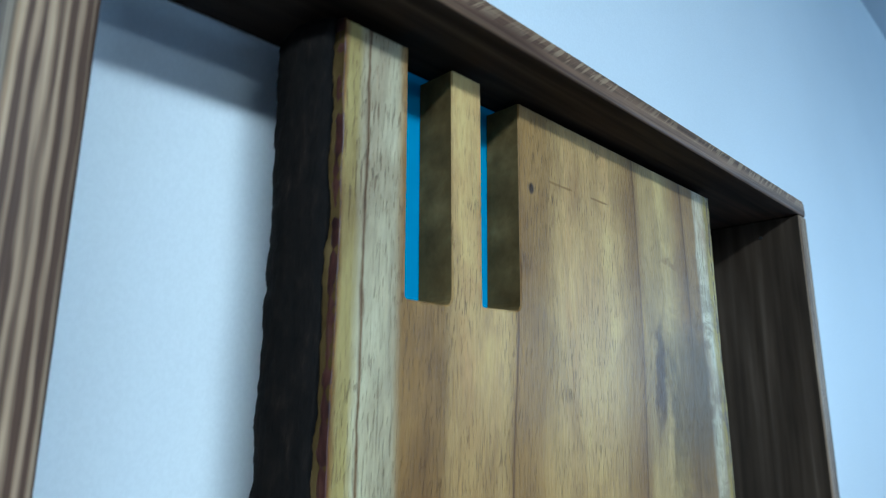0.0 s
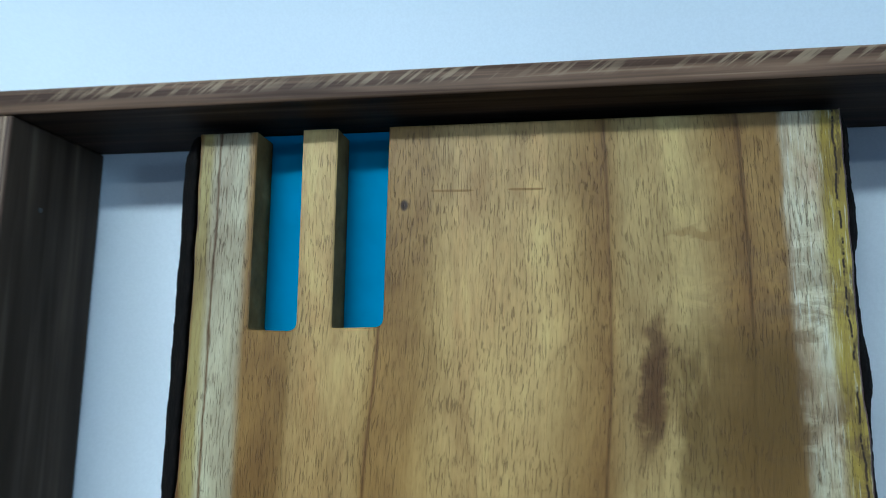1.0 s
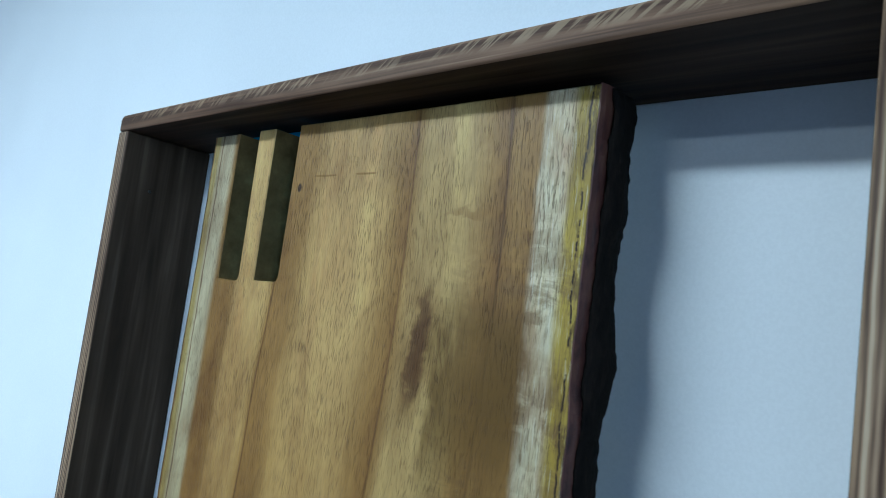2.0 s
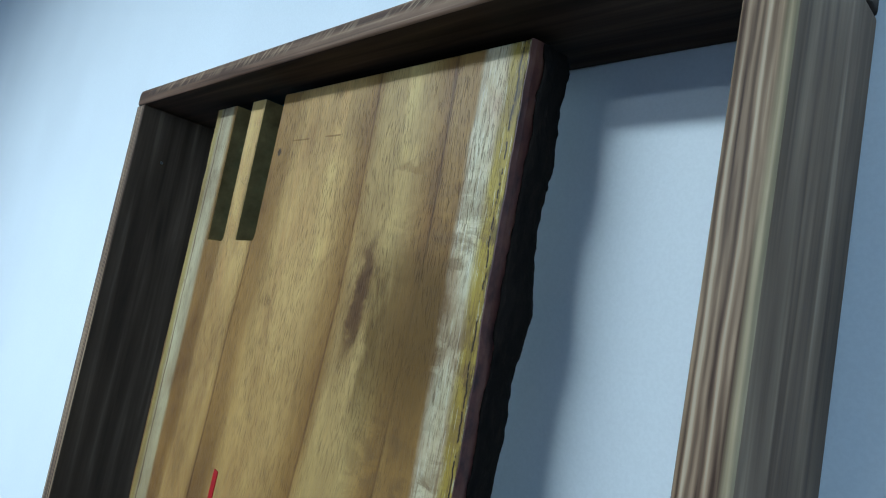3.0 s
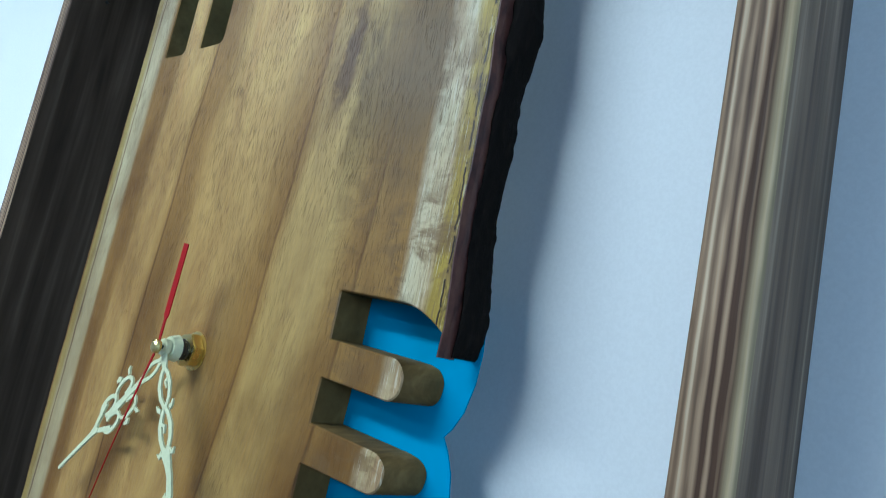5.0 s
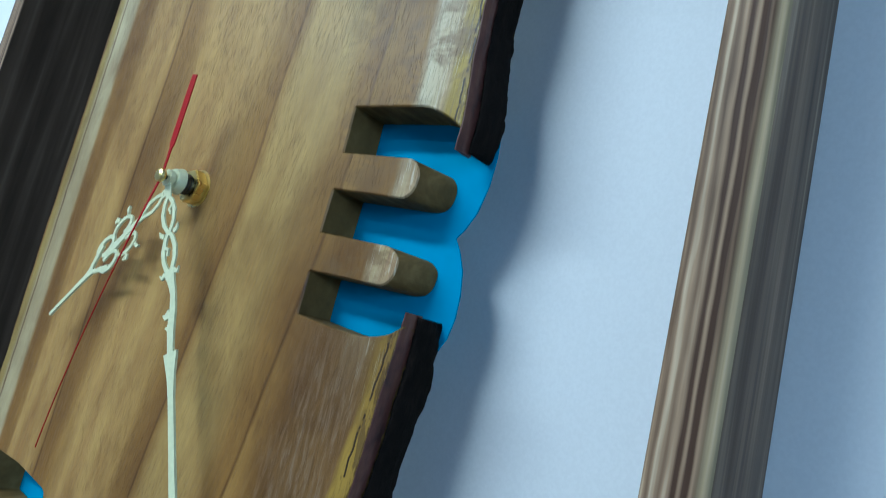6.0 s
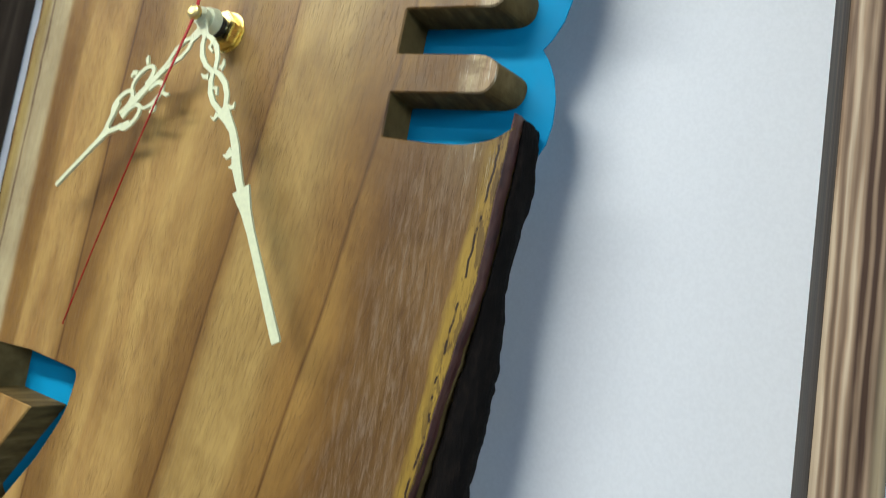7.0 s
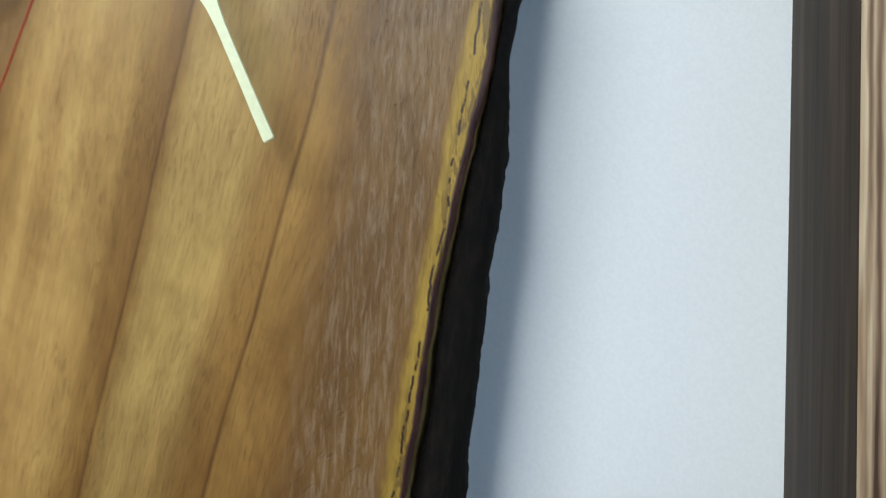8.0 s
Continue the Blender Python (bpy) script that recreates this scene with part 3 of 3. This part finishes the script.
def live_edge(parent, front, back, side, z0, z1, seed):
    """Bark and the thin inner-bark line over one live edge between two heights."""
    for name, mat, shape, step, rough in (
        ("inner_bark", CAMBIUM, [(0.0, -0.0428, 0), (0.30, -0.0426, 0), (0.75, -0.0405, 0), (1.0, -0.0375, 0), (1.05, -0.0355, 0), (0.0, -0.0345, 0)], 0.002, 0.0003),
        ("bark", BARK, [(0.10, -0.0372, 1), (0.26, -0.0378, 1), (0.44, -0.0374, 1), (0.64, -0.0364, 1), (0.82, -0.0348, 1), (0.93, -0.0328, 1), (1.0, -0.0308, 1), (1.02, -0.0280, 1), (0.97, -0.0264, 1), (0.3, -0.0264, 0), (0.1, -0.036, 0)], 0.0011, 0.0011),
    ):
        bm = bmesh.new()
        trim = 0.0 if name == "bark" else -0.0006 if z1 < z0 else 0.0006
        a0, a1 = z0 - trim, z1 + trim
        count = max(2, int(abs(a1 - a0) / step))
        rows = []
        for k in range(count + 1):
            z = a0 + (a1 - a0) * k / count
            end = min(1.0, 0.45 + 0.55 * math.sqrt(min(k, count - k) / 7))
            xf, xb = front(z), along(back, z)
            row = []
            for w, y, free in shape:
                if name == "bark":
                    x = xf + side * 0.0014 + (xb - xf - side * 0.0014) * w * end
                else:
                    x = xf - side * 0.0004 + side * (0.0012 + 0.0008 * max(0.0, min(1.0, z / 0.3)) if side > 0 else 0.0011) * w
                if name == "bark" and side < 0:
                    y -= 0.0036 * max(0.0, 1 - w)
                p = Vector((x, y, Z0 + z))
                lump = noise.noise((x * 200 + seed, y * 200, z * 55)) + 0.5 * noise.noise((x * 500, y * 500 + seed, z * 190)) + 0.35 * noise.noise((x * 900, y * 900 + seed, z * 520))
                gouge = min(0.0, noise.noise((seed, y * 90, z * 60)) + 0.1)
                p.x += side * rough * (lump + 0.8 * gouge) * (0.3 + 0.7 * free)
                p.y += rough * 0.5 * lump * free
                row.append(bm.verts.new(p))
            rows.append(row)
        size = len(shape)
        for a, b in zip(rows, rows[1:]):
            for k in range(size):
                f = bm.faces.new((a[k - 1], a[k], b[k], b[k - 1]))
                f.smooth = name == "bark"
        bm.faces.new(rows[0])
        bm.faces.new(rows[-1][::-1])
        part(name, bm, mat, parent, "rough blackish bark" if name == "bark" else "reddish purple inner bark line")


def sheet(name, outline, y0, y1, material, parent, label):
    bm = bmesh.new()
    rings = [[bm.verts.new((x, y, Z0 + z)) for x, z in outline] for y in (y0, y1)]
    for k in range(len(outline)):
        bm.faces.new((rings[0][k - 1], rings[0][k], rings[1][k], rings[1][k - 1]))
    for ring in rings:
        bmesh.ops.triangle_fill(bm, use_beauty=True, use_dissolve=False, edges=[bm.edges.get((ring[k - 1], ring[k])) for k in range(len(ring))])
    return part(name, bm, material, parent, label)


def backing():
    y0, y1 = -0.0260, -0.0253
    text = "bright blue acrylic backing behind a cut-out numeral"
    sheet("backing_panel", [(-0.006, 0.284), (0.082, 0.284), (0.082, 0.385), (-0.006, 0.385)], y0, y1, BLUE, CLOCK, text)
    rim = [(0.2430, 0.192), (0.2478, 0.186), (0.2497, 0.178), (0.2504, 0.168), (0.2498, 0.158), (0.2475, 0.1485), (0.2440, 0.1420), (0.2412, 0.1388), (0.2440, 0.1345), (0.2468, 0.1280), (0.2482, 0.1200), (0.2482, 0.1120), (0.2468, 0.1050), (0.2440, 0.1000), (0.2400, 0.096)]
    sheet("backing_panel", [(0.180, 0.088), (0.180, 0.192)] + rim + [(0.236, 0.088)], y0, y1, BLUE, CLOCK, text + " with a scalloped rim")
    sheet("backing_panel", [(-0.012, -0.090), (0.076, -0.090), (0.076, 0.014), (-0.012, 0.014)], y0, y1, BLUE, CLOCK, text)


# spindle and pointers
CX, CZ = 0.1115, Z0 + 0.1445


def spindle():
    bm = tube(bmesh.new(), CX, CZ, -0.0432, -0.0480, 0.0078, 0.0078, 6, 0.2)
    bmesh.ops.bevel(bm, geom=list(bm.edges), offset=0.0005, segments=2, affect="EDGES")
    nut = part("nut", bm, BRASS, CLOCK, "hexagonal brass nut")
    part("washer", tube(bmesh.new(), CX, CZ, -0.0429, -0.0433, 0.0086, sides=36), BRASS, nut, "thin brass washer")
    bm = tube(bmesh.new(), CX, CZ, -0.0480, -0.0525, 0.0042)
    for k in range(3):
        tube(bm, CX, CZ, -0.0486 - 0.0013 * k, -0.0492 - 0.0013 * k, 0.0046)
    tube(bm, CX, CZ, -0.0525, -0.0575, 0.0022)
    tube(bm, CX, CZ, -0.0575, -0.0612, 0.0009)
    part("shaft", bm, STEEL, CLOCK, "dark steel threaded shaft")
    bm = bmesh.new()
    profile = [(-0.0596, 0.0016), (-0.0602, 0.0028), (-0.0612, 0.0031), (-0.0622, 0.0027), (-0.0628, 0.0016)]
    for (ya, ra), (yb, rb) in zip(profile, profile[1:]):
        tube(bm, CX, CZ, ya, yb, ra, rb, 24)
    part("cap", bm, BRASS, CLOCK, "small polished brass cap")


def turned(points, tip_x, tip_z):
    """Lays points (across, out) along the way from the spindle to a tip, out = 1 being the tip."""
    d = Vector((tip_x - CX, Z0 + tip_z - CZ))
    side = Vector((-d.y, d.x)).normalized()
    return [(CX + side.x * a + d.x * o, CZ + side.y * a + d.y * o) for a, o in points]


def minute_pointer():
    bm = bmesh.new()
    tip = (0.1754, 0.0266)
    y0, y1 = -0.0578, -0.0572

    def add(points, widths):
        lift = 0.000012 * len(bm.verts) ** 0.5
        ribbon(bm, turned(points, *tip), widths, y0 - lift, y1 + lift)

    add([(0, 0.02), (0, 0.075)], [0.0045, 0.0030])
    for s in (1, -1):
        add([(0, 0.065), (s * 0.0024, 0.09), (s * 0.0037, 0.125), (s * 0.0030, 0.16), (s * 0.0012, 0.185), (0, 0.20)], [0.0016, 0.0020, 0.0022, 0.0020, 0.0018, 0.0022])
        add([(0, 0.19), (s * 0.0022, 0.215), (s * 0.0037, 0.25), (s * 0.0034, 0.285), (s * 0.0018, 0.315), (0, 0.335)], [0.0016, 0.0021, 0.0024, 0.0022, 0.0022, 0.0030])
        add([(s * 0.0030, 0.20), (s * 0.0050, 0.192), (s * 0.0058, 0.178)], [0.0022, 0.0016, 0.0004])
        add([(s * 0.0025, 0.325), (s * 0.0048, 0.335), (s * 0.0060, 0.322)], [0.0024, 0.0016, 0.0004])
    add([(0.0035, 0.10), (0.0005, 0.115), (0.0015, 0.135)], [0.0012, 0.0015, 0.0008])
    add([(-0.0035, 0.235), (-0.0004, 0.25), (-0.0012, 0.27)], [0.0012, 0.0015, 0.0008])
    add([(0, 0.325), (0.0012, 0.36), (0.0022, 0.40), (0.0018, 0.45), (0.0004, 0.50), (0, 0.55), (0, 0.585)], [0.0062, 0.0040, 0.0030, 0.0034, 0.0040, 0.0034, 0.0034])
    add([(0.0, 0.455), (-0.0030, 0.462), (-0.0042, 0.452)], [0.0040, 0.0022, 0.0004])
    add([(0.0008, 0.49), (-0.0018, 0.50), (-0.0030, 0.494)], [0.0030, 0.0018, 0.0004])
    add([(0, 0.572), (0, 0.5725), (0, 0.60), (0, 0.64), (0, 0.70), (0, 0.85), (0, 0.995), (0, 1.0)], [0.0030, 0.0078, 0.0064, 0.0043, 0.0032, 0.0032, 0.0036, 0.0032])
    ob = part("minute_pointer", bm, CREAM, CLOCK, "ornate cream lacquered minute pointer")
    part("hub", tube(bmesh.new(), CX, CZ, -0.0584, -0.0562, 0.0036, sides=28), CREAM, ob)


def hour_pointer():
    bm = bmesh.new()
    tip = (0.0395, 0.0746)
    y0, y1 = -0.0538, -0.0532

    def add(points, widths):
        lift = 0.000012 * len(bm.verts) ** 0.5
        slim = [(0.72 * a, float(np.interp(o, (0, 0.1, 0.25, 0.5, 0.66, 1), (0, 0.1, 0.31, 0.55, 0.68, 1)))) for a, o in points]
        ribbon(bm, turned(slim, *tip), [0.82 * w for w in widths], y0 - lift, y1 + lift)

    add([(0, 0.02), (0, 0.10)], [0.0056, 0.0040])
    for s in (1, -1):
        add([(0, 0.09), (s * 0.0028, 0.125), (s * 0.0034, 0.16), (s * 0.0012, 0.20), (0, 0.235)], [0.0022, 0.0020, 0.0020, 0.0020, 0.0022])
        ring = [(s * 0.0020 + s * 0.0048 * (1 - math.cos(radians(a))), 0.325 - 0.072 * math.sin(radians(a))) for a in range(0, 271, 18)]
        add(ring, [0.0026 - 0.00006 * k for k in range(len(ring))])
        add([(s * 0.0135, 0.335), (s * 0.0155, 0.35), (s * 0.0150, 0.372)], [0.0026, 0.0028, 0.0012])
        add([(s * 0.0120, 0.270), (s * 0.0150, 0.262), (s * 0.0162, 0.248)], [0.0018, 0.0020, 0.0008])
        ring = [(s * 0.0012 + s * 0.0046 * (1 - math.cos(radians(a))), 0.47 - 0.070 * math.sin(radians(a))) for a in range(-30, 301, 18)]
        add(ring, [0.0023] * len(ring))
        add([(s * 0.0085, 0.48), (s * 0.0060, 0.535), (s * 0.0030, 0.59), (0, 0.64)], [0.0020, 0.0026, 0.0026, 0.0026])
    add([(0, 0.22), (0, 0.30), (0, 0.40), (0, 0.46)], [0.0032, 0.0030, 0.0042, 0.0030])
    add([(0, 0.60), (0.0006, 0.68), (0.0003, 0.78), (0, 0.90), (0, 0.995), (0, 1.0)], [0.0052, 0.0028, 0.0022, 0.0021, 0.0020, 0.0014])
    ob = part("hour_pointer", bm, CREAM, CLOCK, "ornate cream lacquered hour pointer with scrolls")
    part("hub", tube(bmesh.new(), CX, CZ, -0.0556, -0.0522, 0.0048, 0.0058, sides=32), CREAM, ob)


def second_pointer():
    """Counterweight up, long thin tail that sweeps down and bows."""
    bm = bmesh.new()
    points, widths = [], []
    for out, width in ((0.0446, 0.0034), (0.040, 0.0036), (0.020, 0.0036), (0.0135, 0.0034), (0.0120, 0.0016), (0.006, 0.0015)):
        points.append((CX + 0.117 * out, CZ + 0.993 * out, -0.04 * out))
        widths.append(width)
    for k in range(14):
        s = 0.127 * k / 13
        points.append((CX - 0.195 * s - 1.70 * s * s, CZ - s, -0.111 * s + 1.45 * s * s))
        widths.append(0.0012 - 0.0009 * min(1.0, k / 5))
    ribbon(bm, points, widths, -0.0608, -0.0604)
    part("second_pointer", bm, RED, CLOCK, "thin red lacquered second pointer, slightly bowed")


box_frame()
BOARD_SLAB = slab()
live_edge(BOARD_SLAB, right_edge, RIGHT_BACK, 1, 0.3812, 0.1652, 3.1)
live_edge(BOARD_SLAB, right_edge, RIGHT_BACK, 1, 0.1095, -0.0960, 8.4)
live_edge(BOARD_SLAB, left_edge, LEFT_BACK, -1, 0.3812, -0.0960, 5.2)
backing()
spindle()
hour_pointer()
minute_pointer()
second_pointer()
